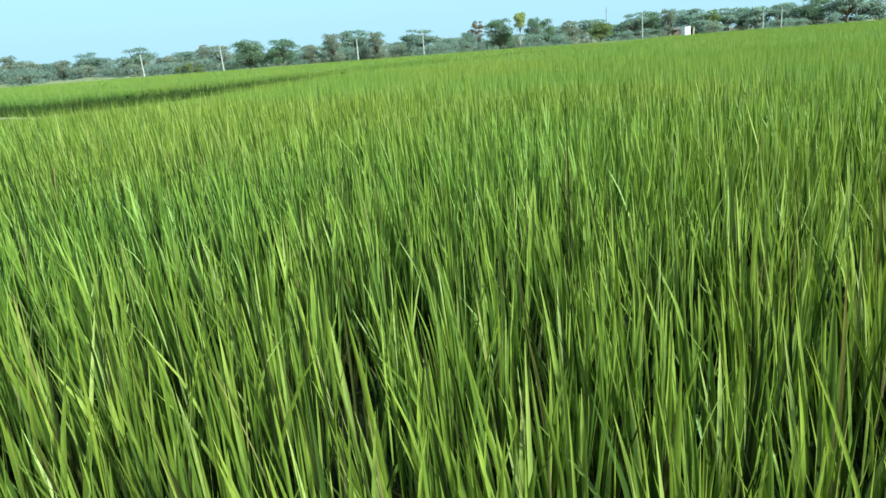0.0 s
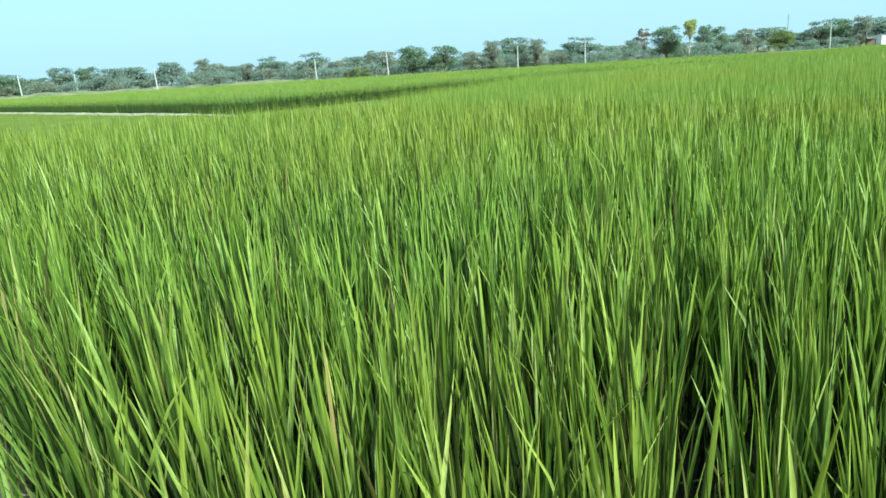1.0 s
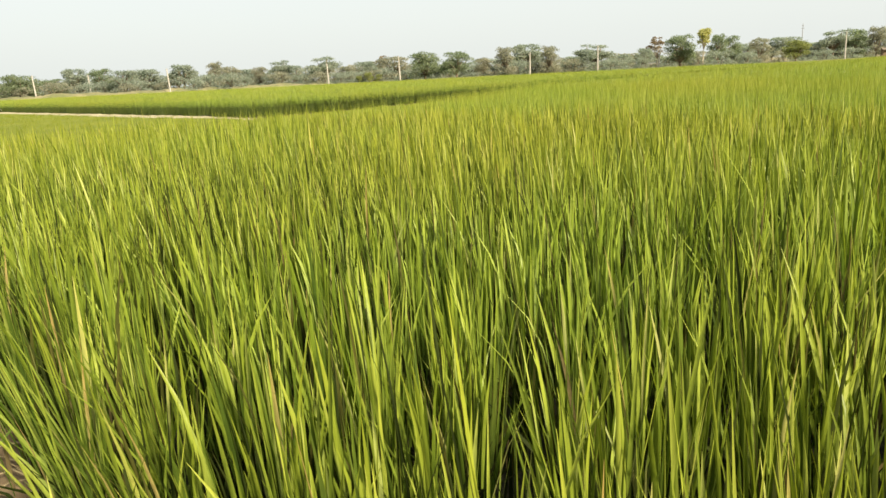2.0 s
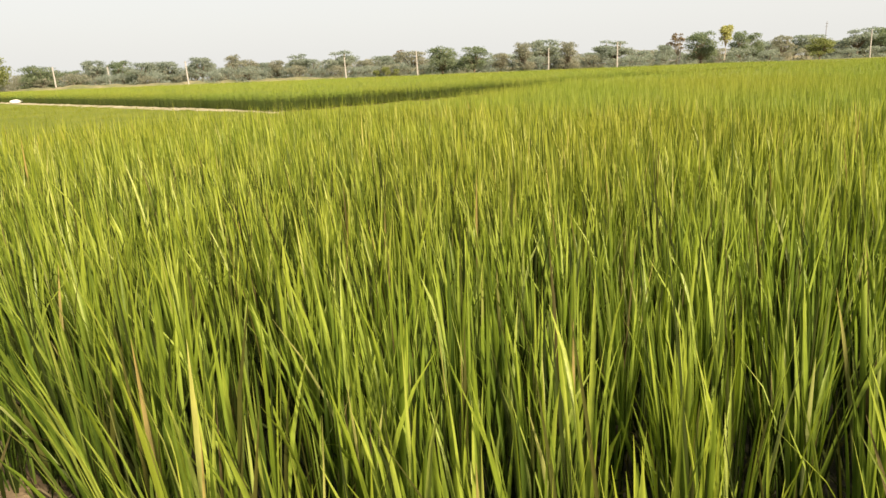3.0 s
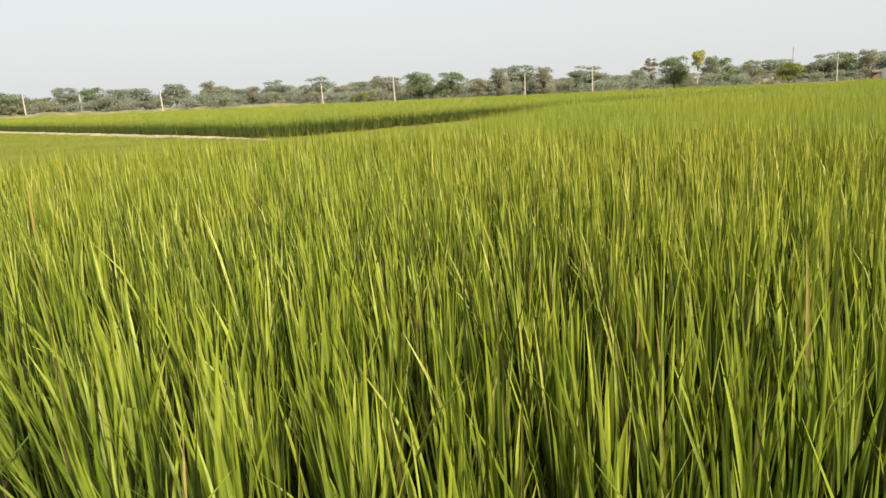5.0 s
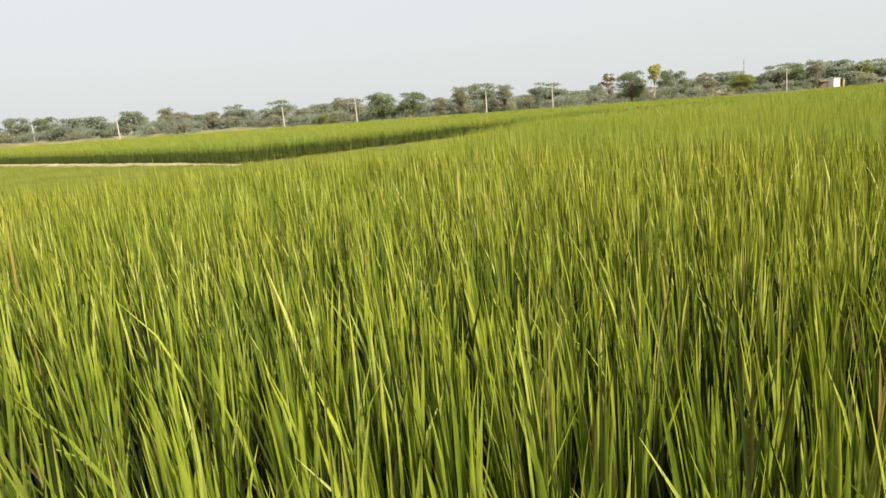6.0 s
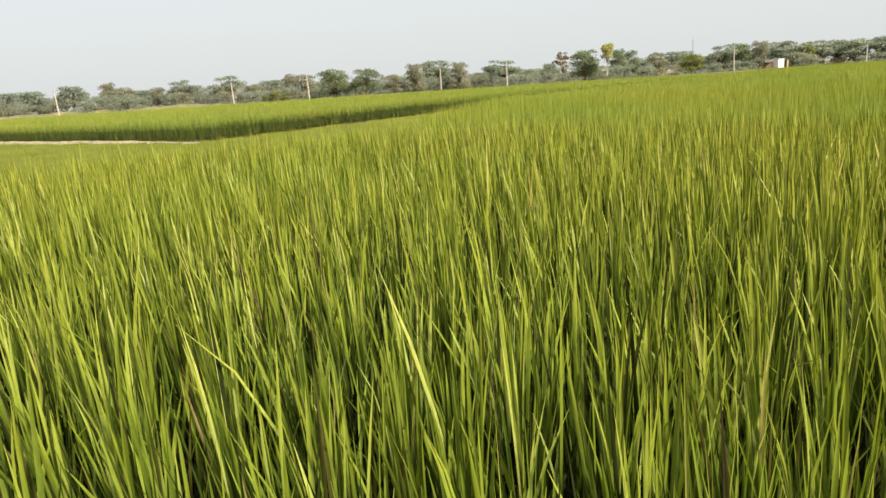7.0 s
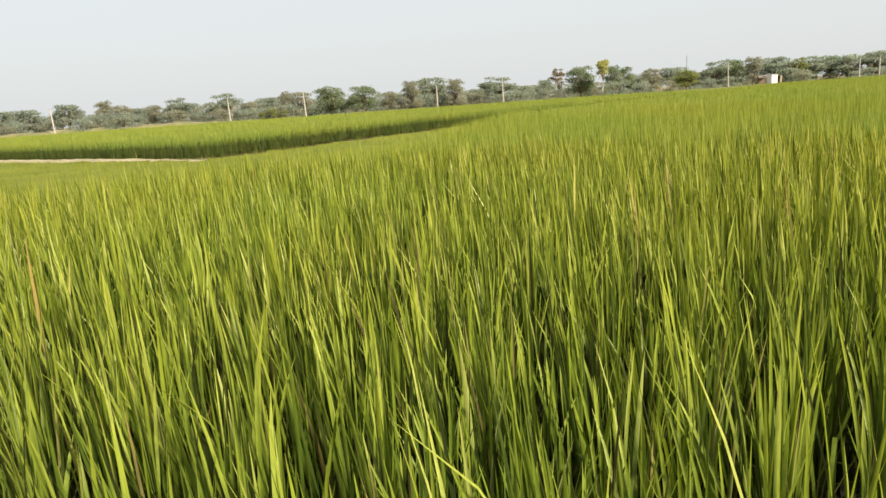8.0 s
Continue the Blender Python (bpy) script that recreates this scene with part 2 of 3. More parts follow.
def in_far(p, gap=0.0):
    return (p @ LANE > 1.0 + gap) & (inside(p) < -0.6) & ((p - FLANK_P) @ FLANK_N < -gap * 10)


def in_low(p):
    return ((p @ LANE < 0.955) | ((p - FLANK_P) @ FLANK_N > 0.5)) & (inside(p) < -0.35) & (p @ TRACK_N > -12)


A0 = np.array((2.65, -2.94))                                # ends of the walked stretch
A1 = np.array((-1.2, 1.34))


def from_track(p):
    ab = A1 - A0
    s = np.clip(((p - A0) @ ab) / (ab @ ab), 0, 1)
    return np.linalg.norm(p - (A0 + s[:, None] * ab), axis=1)


def bearing(p, apex):
    return np.degrees(np.arctan2(p[:, 0] - apex[0], p[:, 1] - apex[1]))


def scatter(x0, x1, y0, y1, per_m2):
    n = int((x1 - x0) * (y1 - y0) * per_m2)
    return np.stack([RNG.uniform(x0, x1, n), RNG.uniform(y0, y1, n)], axis=1)


def hills(x0, x1, y0, y1, step):
    """Planted clumps on a jittered grid turned with the bund."""
    r = max(abs(x0), abs(x1), abs(y0), abs(y1)) * 1.5
    k = np.arange(-r, r, step)
    a, b = np.meshgrid(k, k)
    a, b = a.ravel(), b.ravel()
    p = a[:, None] * TRACK_N + b[:, None] * TRACK_H
    p = p + RNG.normal(0, step * 0.16, p.shape)
    return p[(p[:, 0] > x0) & (p[:, 0] < x1) & (p[:, 1] > y0) & (p[:, 1] < y1)]


def blades(base, z0, length, width, segs, tilt=0.12, arch=0.10, spread=None, lean=(0.0, 0.0), fold=0.0):
    """Grass-like leaves as tapered, slightly arched ribbons; fold: depth of the crease along the midrib, as a part of
    the width. Returns vertices and quads."""
    n = len(base)
    az = RNG.uniform(0, 2 * math.pi, n) if spread is None else spread
    ti = np.abs(RNG.normal(0, tilt, n)) + 0.02
    ar = np.abs(RNG.normal(0, arch, n))
    out = np.stack([np.cos(az), np.sin(az)], axis=1)
    turn = az + math.pi / 2 + RNG.normal(0, 0.7, n)
    side = np.stack([np.cos(turn), np.sin(turn), RNG.normal(0, 0.05, n)], axis=1)
    face = np.stack([-np.sin(turn), np.cos(turn), np.zeros(n)], axis=1)
    s = np.linspace(0, 1, segs + 1)
    prof = np.interp(s, [0, 0.25, 0.6, 0.85, 1.0], [0.55, 0.9, 1.0, 0.62, 0.05])
    wide = 3 if fold else 2
    v = np.empty((n, segs + 1, wide, 3), dtype=np.float32)
    for k, sk in enumerate(s):
        h = (ti * sk + ar * sk ** 3)[:, None] * length[:, None] * out + np.array(lean) * (sk ** 2) * length[:, None]
        z = z0 + length * (sk - 0.5 * ti ** 2 * sk - 0.6 * ar * sk ** 4)
        c = np.concatenate([base + h, z[:, None]], axis=1)
        w = side * (width * prof[k] * 0.5)[:, None]
        v[:, k, 0] = c - w
        v[:, k, -1] = c + w
        if fold:
            v[:, k, 1] = c - face * (width * prof[k] * fold)[:, None]
    i = np.arange(n)[:, None] * (segs + 1) * wide + np.arange(segs)[None, :] * wide
    qs = [np.stack([i + j, i + j + 1, i + j + wide + 1, i + j + wide], axis=-1).reshape(-1, 4) for j in range(wide - 1)]
    return v.reshape(-1, 3), np.concatenate(qs)


def kinked(base, z0, length, width, at, fall):
    """Broken leaves: stiff up to a part of their length, then folded over and hanging out to one side."""
    n = len(base)
    az = RNG.uniform(0, 2 * math.pi, n)
    out = np.stack([np.cos(az), np.sin(az), np.zeros(n)], axis=1)
    side = np.stack([-np.sin(az), np.cos(az), np.zeros(n)], axis=1)
    foot = np.concatenate([base, z0[:, None]], axis=1)
    bend = foot + np.array((0, 0, 1.0)) * (length * at)[:, None] + out * (length * at * 0.12)[:, None]
    rest = length * (1 - at)
    tip = bend + out * (rest * np.cos(fall))[:, None] - np.array((0, 0, 1.0)) * (rest * np.sin(fall))[:, None]
    mid = bend * 0.5 + tip * 0.5 + np.array((0, 0, 0.012))
    v = np.empty((n, 4, 2, 3), dtype=np.float32)
    for k, (c, w) in enumerate(((foot, 0.6), (bend, 0.9), (mid, 0.8), (tip, 0.06))):
        v[:, k, 0] = c - side * (width * w * 0.5)[:, None]
        v[:, k, 1] = c + side * (width * w * 0.5)[:, None]
    i = np.arange(n)[:, None] * 8 + np.arange(3)[None, :] * 2
    return v.reshape(-1, 3), np.stack([i, i + 1, i + 3, i + 2], axis=-1).reshape(-1, 4)


def joined(lots):
    vs, qs, at = [], [], 0
    for v, q in lots:
        vs.append(v)
        qs.append(q + at)
        at += len(v)
    return np.concatenate(vs), np.concatenate(qs)


def height_noise(p, size=1.6):
    """Uneven growth over the field, about -1 to 1."""
    x, y = p[:, 0] / size, p[:, 1] / size
    return (np.sin(x * 1.7 + 1.3 * np.sin(y * 1.1)) + np.sin(y * 2.1 + 0.9 * np.sin(x * 1.9 + 2)) + np.sin((x + y) * 3.7) * 0.6) / 2.6


def tops(p):
    return TOP + 0.035 * height_noise(p)


# ---- ground ----
def sheet(name, corners, z, mat, cell, bumpy, label, kind="structure", category="ground", test=None):
    """A gently uneven sheet over a rectangle of the plan."""
    x0, y0, x1, y1 = corners
    nx, ny = max(2, int((x1 - x0) / cell)), max(2, int((y1 - y0) / cell))
    gx, gy = np.meshgrid(np.linspace(x0, x1, nx + 1), np.linspace(y0, y1, ny + 1))
    p = np.stack([gx.ravel(), gy.ravel()], axis=1)
    zz = z + bumpy * (height_noise(p, cell * 1.3) + RNG.normal(0, 0.4, len(p)))
    v = np.concatenate([p, zz[:, None]], axis=1)
    i = (np.arange(ny)[:, None] * (nx + 1) + np.arange(nx)[None, :]).ravel()
    q = np.stack([i, i + 1, i + nx + 2, i + nx + 1], axis=1)
    if test is not None:
        q = q[test(p[q].mean(axis=1))]
        used, inv = np.unique(q.ravel(), return_inverse=True)
        v, q = v[used], inv.reshape(-1, 4)
    me = mesh_from(name, v, q, mat)
    for poly in me.polygons:
        poly.use_smooth = True
    return tagged(new(name, me), label, category, "", kind)


sheet("ground", (-3000, -3000, 3000, 3000), -0.06, PLAIN, 60, 0.0, "flat dry plain with thin grass reaching the horizon")
sheet("field_soil", (-12, -14, 26, 34), 0.0, MUD, 0.4, 0.012, "dark damp mud between the rice clumps", test=in_plot)
sheet("rice_undergrowth", (-14, 2, 130, PLOT_END), 0.52, CANOPY, 0.8, 0.05, "dense green lower leaves of the rice field", "stuff", "rice",
      test=lambda p: in_plot(p) & (from_track(p) > 11.5))
sheet("rice_undergrowth", (-150, 4, 60, PLOT_END), 0.55, CANOPY, 0.8, 0.05, "dense green lower leaves of the neighbouring rice field", "stuff", "rice",
      test=lambda p: in_far(p, 0.13) & (p @ LANE > 1.10))
sheet("low_field", (-70, -4, 90, 120), 0.06, YOUNG, 0.6, 0.03, "bright green low young rice plot", "stuff", "young rice", test=in_low)


def lane():
    """The pale trodden lane along the neighbouring plot, a low flat-topped bank."""
    d = np.array((-LANE[1], LANE[0]))
    d /= np.linalg.norm(d)
    n = LANE / np.linalg.norm(LANE)
    mid = np.array((-7.87, 27.56)) - n * 0.1
    s = np.arange(-3.0, 90, 0.5)
    across = [(-0.52, -0.03), (-0.34, 0.05), (-0.12, 0.09), (0.22, 0.10), (0.55, 0.02)]
    v = np.empty((len(s), len(across), 3))
    for k, (a, h) in enumerate(across):
        wob = 0.08 * np.sin(s * 0.9 + k) + RNG.normal(0, 0.03, len(s))
        v[:, k, :2] = mid + s[:, None] * d + (a + wob)[:, None] * n
        v[:, k, 2] = h * np.clip((s + 3.0) / 6.0, 0.2, 1.0) + RNG.normal(0, 0.015, len(s))
    m = len(across)
    i = (np.arange(len(s) - 1)[:, None] * m + np.arange(m - 1)[None, :]).ravel()
    me = mesh_from("path", v.reshape(-1, 3), np.stack([i, i + m, i + m + 1, i + 1], axis=1), EARTH)
    tagged(new("path", me), "pale dry earth path between two rice plots", "path", "", "structure")


def bund():
    """The earth bund that is walked on."""
    s = np.arange(-14, 16, 0.25)
    across = [(-0.9, -0.05), (-0.55, 0.10), (-0.2, 0.15), (0.12, 0.14), (0.32, 0.05), (0.5, -0.04)]
    v = np.empty((len(s), len(across), 3))
    for k, (a, h) in enumerate(across):
        v[:, k, :2] = s[:, None] * TRACK_H + (a + RNG.normal(0, 0.03, len(s)))[:, None] * TRACK_N
        v[:, k, 2] = h + RNG.normal(0, 0.014, len(s))
    m = len(across)
    i = (np.arange(len(s) - 1)[:, None] * m + np.arange(m - 1)[None, :]).ravel()
    me = mesh_from("bund", v.reshape(-1, 3), np.stack([i, i + 1, i + m + 1, i + m], axis=1), BROWN_EARTH)
    tagged(new("bund", me), "narrow brown earth bund beside the rice", "bund", "", "structure")


lane()
bund()


# ---- rice ----
def rice_lot(p, leaves, segs, width, z_low, tilt, arch, clump=0.045, fold=0.0, uneven=0.085, lean=(-0.03, 0.02)):
    """Leaves of rice clumps at p."""
    b = np.repeat(p, leaves, axis=0)
    n = len(b)
    az = RNG.uniform(0, 2 * math.pi, n)
    off = np.abs(RNG.normal(0, clump, n))
    b = b + np.stack([np.cos(az), np.sin(az)], axis=1) * off[:, None]
    z0 = RNG.uniform(*z_low, n)
    tall = tops(p) + RNG.normal(0, 0.038, len(p))
    tip = np.repeat(tall, leaves) + RNG.normal(-0.06, uneven, n)
    length = np.clip(tip - z0, 0.15, 1.2)
    w = width * RNG.uniform(0.6, 1.25, n)
    return blades(b, z0, length, w, segs, tilt, arch, az + RNG.normal(0, 0.6, n), lean, fold)


APEX = np.array((4.6, -7.5))
h_all = hills(-12, 26, -8, 34, 0.19)
h_all = h_all[in_plot(h_all)]
d_all = from_track(h_all)
view = np.abs(bearing(h_all, APEX) - 3) < 52
keep = RNG.random(len(h_all)) < 0.94 - 0.26 * ((height_noise(h_all, 0.55) > 0.45) & (d_all < 3.0))
near = h_all[(d_all < 3.0) & view & keep]
mid_ = h_all[(d_all >= 3.0) & (d_all < 10) & view & keep]
side = h_all[(d_all < 10) & ~view & (RNG.random(len(h_all)) < 0.45)]
well_in = near[near @ TRACK_N > 0.36]                         # the outermost clumps go without this lot and stand darker
lots = [
    rice_lot(well_in, 10, 4, 0.0122, (0.22, 0.50), 0.085, 0.055, 0.036, 0.22, 0.075),
    rice_lot(near, 4, 5, 0.0118, (0.1, 0.35), 0.16, 0.09, 0.04, 0.2, 0.10),
    rice_lot(mid_, 12, 2, 0.0136, (0.30, 0.56), 0.075, 0.05, 0.034, 0.0, 0.10),
    rice_lot(mid_, 2, 3, 0.0130, (0.10, 0.35), 0.20, 0.12, 0.05, 0.0, 0.10),
    rice_lot(side, 12, 2, 0.020, (0.05, 0.35), 0.10, 0.06),
]
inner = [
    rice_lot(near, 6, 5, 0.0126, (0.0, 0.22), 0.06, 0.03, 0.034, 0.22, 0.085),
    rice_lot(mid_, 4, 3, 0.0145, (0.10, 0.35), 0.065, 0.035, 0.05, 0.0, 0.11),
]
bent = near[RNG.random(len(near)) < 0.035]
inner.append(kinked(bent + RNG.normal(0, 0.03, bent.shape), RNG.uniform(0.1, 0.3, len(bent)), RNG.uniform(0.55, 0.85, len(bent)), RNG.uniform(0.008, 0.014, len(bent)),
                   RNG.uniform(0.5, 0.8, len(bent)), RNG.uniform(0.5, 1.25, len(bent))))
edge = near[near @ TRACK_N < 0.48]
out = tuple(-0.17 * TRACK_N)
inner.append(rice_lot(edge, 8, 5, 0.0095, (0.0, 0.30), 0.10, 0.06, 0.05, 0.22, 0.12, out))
# leaves whose dark colour gives the shade inside the near and middle rice
shade_lots = [
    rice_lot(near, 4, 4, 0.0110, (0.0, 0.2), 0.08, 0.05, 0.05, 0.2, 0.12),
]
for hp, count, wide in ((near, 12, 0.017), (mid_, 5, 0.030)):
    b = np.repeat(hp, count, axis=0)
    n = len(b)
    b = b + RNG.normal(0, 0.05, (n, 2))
    shade_lots.append(blades(b, RNG.uniform(0.0, 0.15, n), RNG.uniform(0.25, 0.50, n), wide * RNG.uniform(0.7, 1.3, n), 2, 0.28, 0.2))
s_far = scatter(-12, 40, 4, 40, 25)
s_far = s_far[in_plot(s_far)]
dd = from_track(s_far)
s_far = s_far[(dd > 9.5) & (dd < 30) & (np.abs(bearing(s_far, APEX) - 5) < 48)]
lots.append(rice_lot(s_far, 9, 1, 0.016, (0.30, 0.50), 0.07, 0.04, 0.07, 0.0, 0.08))
s_dist = scatter(-10, 110, 20, PLOT_END, 4.5)
s_dist = s_dist[in_plot(s_dist)]
dd = from_track(s_dist)
s_dist = s_dist[(dd > 28) & (np.abs(bearing(s_dist, APEX) - 10) < 45)]
lots.append(rice_lot(s_dist, 7, 1, 0.030, (0.30, 0.50), 0.09, 0.05, 0.2, 0.0, 0.06))
v, q = joined(lots)
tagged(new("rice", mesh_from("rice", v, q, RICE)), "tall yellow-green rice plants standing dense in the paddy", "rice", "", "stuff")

# the neighbouring plot: a full-height front row and a sea of tips behind it
front = scatter(-75, 16, 18, 90, 46)
off = (front @ LANE - 1.0) / np.linalg.norm(LANE)
ok = in_far(front) & (off > 0.15) & (off < 1.6)
lots = [rice_lot(front[ok], 5, 1, 0.011, (0.42, 0.60), 0.08, 0.05, 0.08, 0.0, 0.07)]
side_d = -(front - FLANK_P) @ FLANK_N
ok2 = in_far(front) & (off >= 1.6) & (side_d < 1.8)
lots.append(rice_lot(front[ok2], 5, 1, 0.011, (0.42, 0.60), 0.08, 0.05, 0.08, 0.0, 0.07))
# dark-coloured leaves low on the front, in place of shade
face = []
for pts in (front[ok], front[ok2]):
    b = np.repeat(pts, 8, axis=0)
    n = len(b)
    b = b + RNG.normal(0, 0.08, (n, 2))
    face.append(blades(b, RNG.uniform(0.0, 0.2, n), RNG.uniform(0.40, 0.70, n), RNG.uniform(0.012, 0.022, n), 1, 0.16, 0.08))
back = scatter(-110, 45, 20, PLOT_END, 5.0)
off = (back @ LANE - 1.0) / np.linalg.norm(LANE)
ok = in_far(back) & (off > 1.2) & (np.abs(bearing(back, APEX)) < 44)
lots.append(rice_lot(back[ok], 6, 1, 0.026, (0.35, 0.50), 0.10, 0.06, 0.2, 0.0, 0.05))
v, q = joined(lots)
tagged(new("rice", mesh_from("rice", v, q, RICE)), "neighbouring rice plot with a dark dense front edge", "rice", "", "stuff")

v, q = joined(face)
tagged(new("front_shade_leaves", mesh_from("front_shade_leaves", v, q, FRONT_SHADE_LEAF)), "front edge leaves of the plot, coloured dark for shade", "rice", "", "stuff")
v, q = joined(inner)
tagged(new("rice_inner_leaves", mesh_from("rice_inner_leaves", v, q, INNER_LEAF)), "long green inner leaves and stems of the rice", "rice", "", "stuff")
v, q = joined(shade_lots)
tagged(new("rice_lower_leaves", mesh_from("rice_lower_leaves", v, q, GAP_SHADE_LEAF)), "lower rice leaves between the stems, coloured dark for shade", "rice", "", "stuff")

low = scatter(-45, 14, 2, 46, 6)
low = low[in_low(low) & (np.abs(bearing(low, APEX)) < 46)]
n = len(low) * 6
b = np.repeat(low, 6, axis=0) + RNG.normal(0, 0.07, (n, 2))
v, q = blades(b, RNG.uniform(0.02, 0.1, n), RNG.uniform(0.08, 0.18, n), RNG.uniform(0.010, 0.018, n), 1, 0.3, 0.15)
tagged(new("young_rice", mesh_from("young_rice", v, q, LOW_RICE)), "short bright green young rice in a low plot", "young rice", "", "stuff")


# ---- trees ----
def polar(az, dist):
    a = radians(az)
    return dist * math.sin(a), dist * math.cos(a)


def leaf_cloud(lobes, count, size, seed):
    """Leaf sprays scattered through the outer part of ellipsoid lobes, thinner on the underside."""
    g = np.random.default_rng(seed)
    lob = np.array(lobes, dtype=float)
    wt = lob[:, 3] * lob[:, 4]
    pick = g.choice(len(lob), count, p=wt / wt.sum())
    d = g.normal(0, 1, (count, 3))
    d /= np.linalg.norm(d, axis=1)[:, None]
    low = (d[:, 2] < -0.2) & (g.random(count) < 0.6)
    d[low, 2] *= -1
    rad = g.uniform(0.2, 1.0, count) ** 0.45
    rad *= 1 + 0.16 * np.sin(d[:, 0] * 7 + pick) * np.sin(d[:, 2] * 6 + pick * 2) + g.normal(0, 0.08, count)
    c = lob[pick, :3] + d * rad[:, None] * lob[pick][:, [3, 3, 4]]
    u = g.normal(0, 1, (count, 3))
    u /= np.linalg.norm(u, axis=1)[:, None]
    w = np.cross(u, d + g.normal(0, 0.5, (count, 3)))
    w /= np.linalg.norm(w, axis=1)[:, None] + 1e-6
    s = size * g.uniform(0.5, 1.3, count)
    u, w = u * s[:, None], w * (s * 0.55)[:, None]
    v = np.stack([c - u, c + w * 0.9 - u * 0.1, c + u, c - w], axis=1).reshape(-1, 3)
    i = np.arange(count)[:, None] * 4
    return v, i + np.arange(4)


def tree(label, lobes, trunk_h, trunk_r, leaf, seed, count, size, bark, lean=0.0):
    """A tree at the origin: a tapered trunk with limbs reaching into a crown of leaf sprays."""
    g = random.Random(seed)
    ob = new("tree")
    bm = bmesh.new()
    fork = Vector((lean * trunk_h, 0, trunk_h))
    tube(bm, [(0, 0, -0.1), (0.05, 0.02, trunk_h * 0.35), (lean * trunk_h * 0.6, -0.05, trunk_h * 0.7), fork],
         [trunk_r * 1.35, trunk_r, trunk_r * 0.85, trunk_r * 0.75], 8)
    trunk = part("trunk", bm, bark, ob, "", True)
    for lobe in lobes:
        bm = bmesh.new()
        end = Vector(lobe[:3]) + Vector((0, 0, lobe[4] * 0.2))
        bend = fork.lerp(end, 0.5) + Vector((g.uniform(-.2, .2), g.uniform(-.2, .2), g.uniform(0, .3)))
        tube(bm, [fork - Vector((0, 0, 0.25)), bend, end], [trunk_r * 0.6, trunk_r * 0.4, trunk_r * 0.12], 6)
        part("limb", bm, bark, trunk, "", True)
    v, q = leaf_cloud(lobes, count, size, seed)
    crown = new("crown", mesh_from("crown", v, q, leaf))
    crown.parent = ob
    return tagged(ob, label, "tree")


def spread_lobes(seed, radius, low, high, n, flat, size=0.36, tier=0.42):
    """Lobes of a crown about 2 x radius wide that reaches from low to high: a ragged ring of tiers round a crest."""
    g = random.Random(seed)
    out = []
    for k in range(n):
        a = 2.4 * k + g.uniform(-0.5, 0.5)
        lr = radius * size * g.uniform(0.75, 1.25)
        r = (radius - lr) * g.uniform(0.45, 1.0)
        top = low + (high - low) * (1 - 0.35 * (r / radius) ** 2) * g.uniform(tier, 1.0)
        out.append((r * math.cos(a), r * math.sin(a), max(top - lr * flat, low + lr * flat * 0.7), lr, lr * flat))
    for k in range(3):
        lr = radius * size * g.uniform(0.75, 1.1)
        a = 2.1 * k + g.uniform(-0.4, 0.4)
        out.append((0.34 * radius * math.cos(a), 0.34 * radius * math.sin(a), high * g.uniform(0.93, 1.0) - lr * flat, lr, lr * flat))
    return out


# kind: label, crown (radius, low, high, lobes, flatness, lobe size, lowest tier), trunk height and radius, leaf, number of leaves
KINDS = {
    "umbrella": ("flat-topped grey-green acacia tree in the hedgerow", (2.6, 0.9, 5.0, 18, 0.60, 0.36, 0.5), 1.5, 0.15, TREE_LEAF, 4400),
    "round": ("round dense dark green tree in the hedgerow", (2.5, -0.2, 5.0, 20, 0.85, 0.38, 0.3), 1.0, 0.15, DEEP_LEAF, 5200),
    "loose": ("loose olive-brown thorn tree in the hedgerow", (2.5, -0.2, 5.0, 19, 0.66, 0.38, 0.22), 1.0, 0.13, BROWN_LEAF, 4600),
    "broad": ("broad thorn tree in the hedgerow, its green paled for haze", (2.6, -0.2, 5.0, 19, 0.60, 0.38, 0.22), 1.0, 0.16, TREE_LEAF, 4600),
    "bright": ("bright leafy green bush-like tree at the field edge", (2.5, 0.0, 5.0, 17, 0.75, 0.36), 0.9, 0.12, GREEN_LEAF, 4600),
    "yellow": ("slender tall yellow-green tree above the hedgerow", (1.2, 2.2, 5.0, 10, 1.0, 0.44), 2.4, 0.07, YELLOW_LEAF, 1500),
    "sparse": ("thin reddish-brown half-bare tree at the field edge", (1.6, 1.2, 5.0, 12, 0.70, 0.30), 1.7, 0.08, RUST_LEAF, 1100),
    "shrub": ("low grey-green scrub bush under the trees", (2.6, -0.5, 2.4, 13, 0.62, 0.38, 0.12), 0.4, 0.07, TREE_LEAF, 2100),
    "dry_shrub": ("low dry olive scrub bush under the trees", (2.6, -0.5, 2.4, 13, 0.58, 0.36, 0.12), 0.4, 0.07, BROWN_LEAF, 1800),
    "leafy_shrub": ("low bright yellow-green leafy plant at the field edge", (2.2, 0.1, 2.4, 9, 0.7, 0.36), 0.3, 0.07, GREEN_LEAF, 1600),
}
GROWN = {}


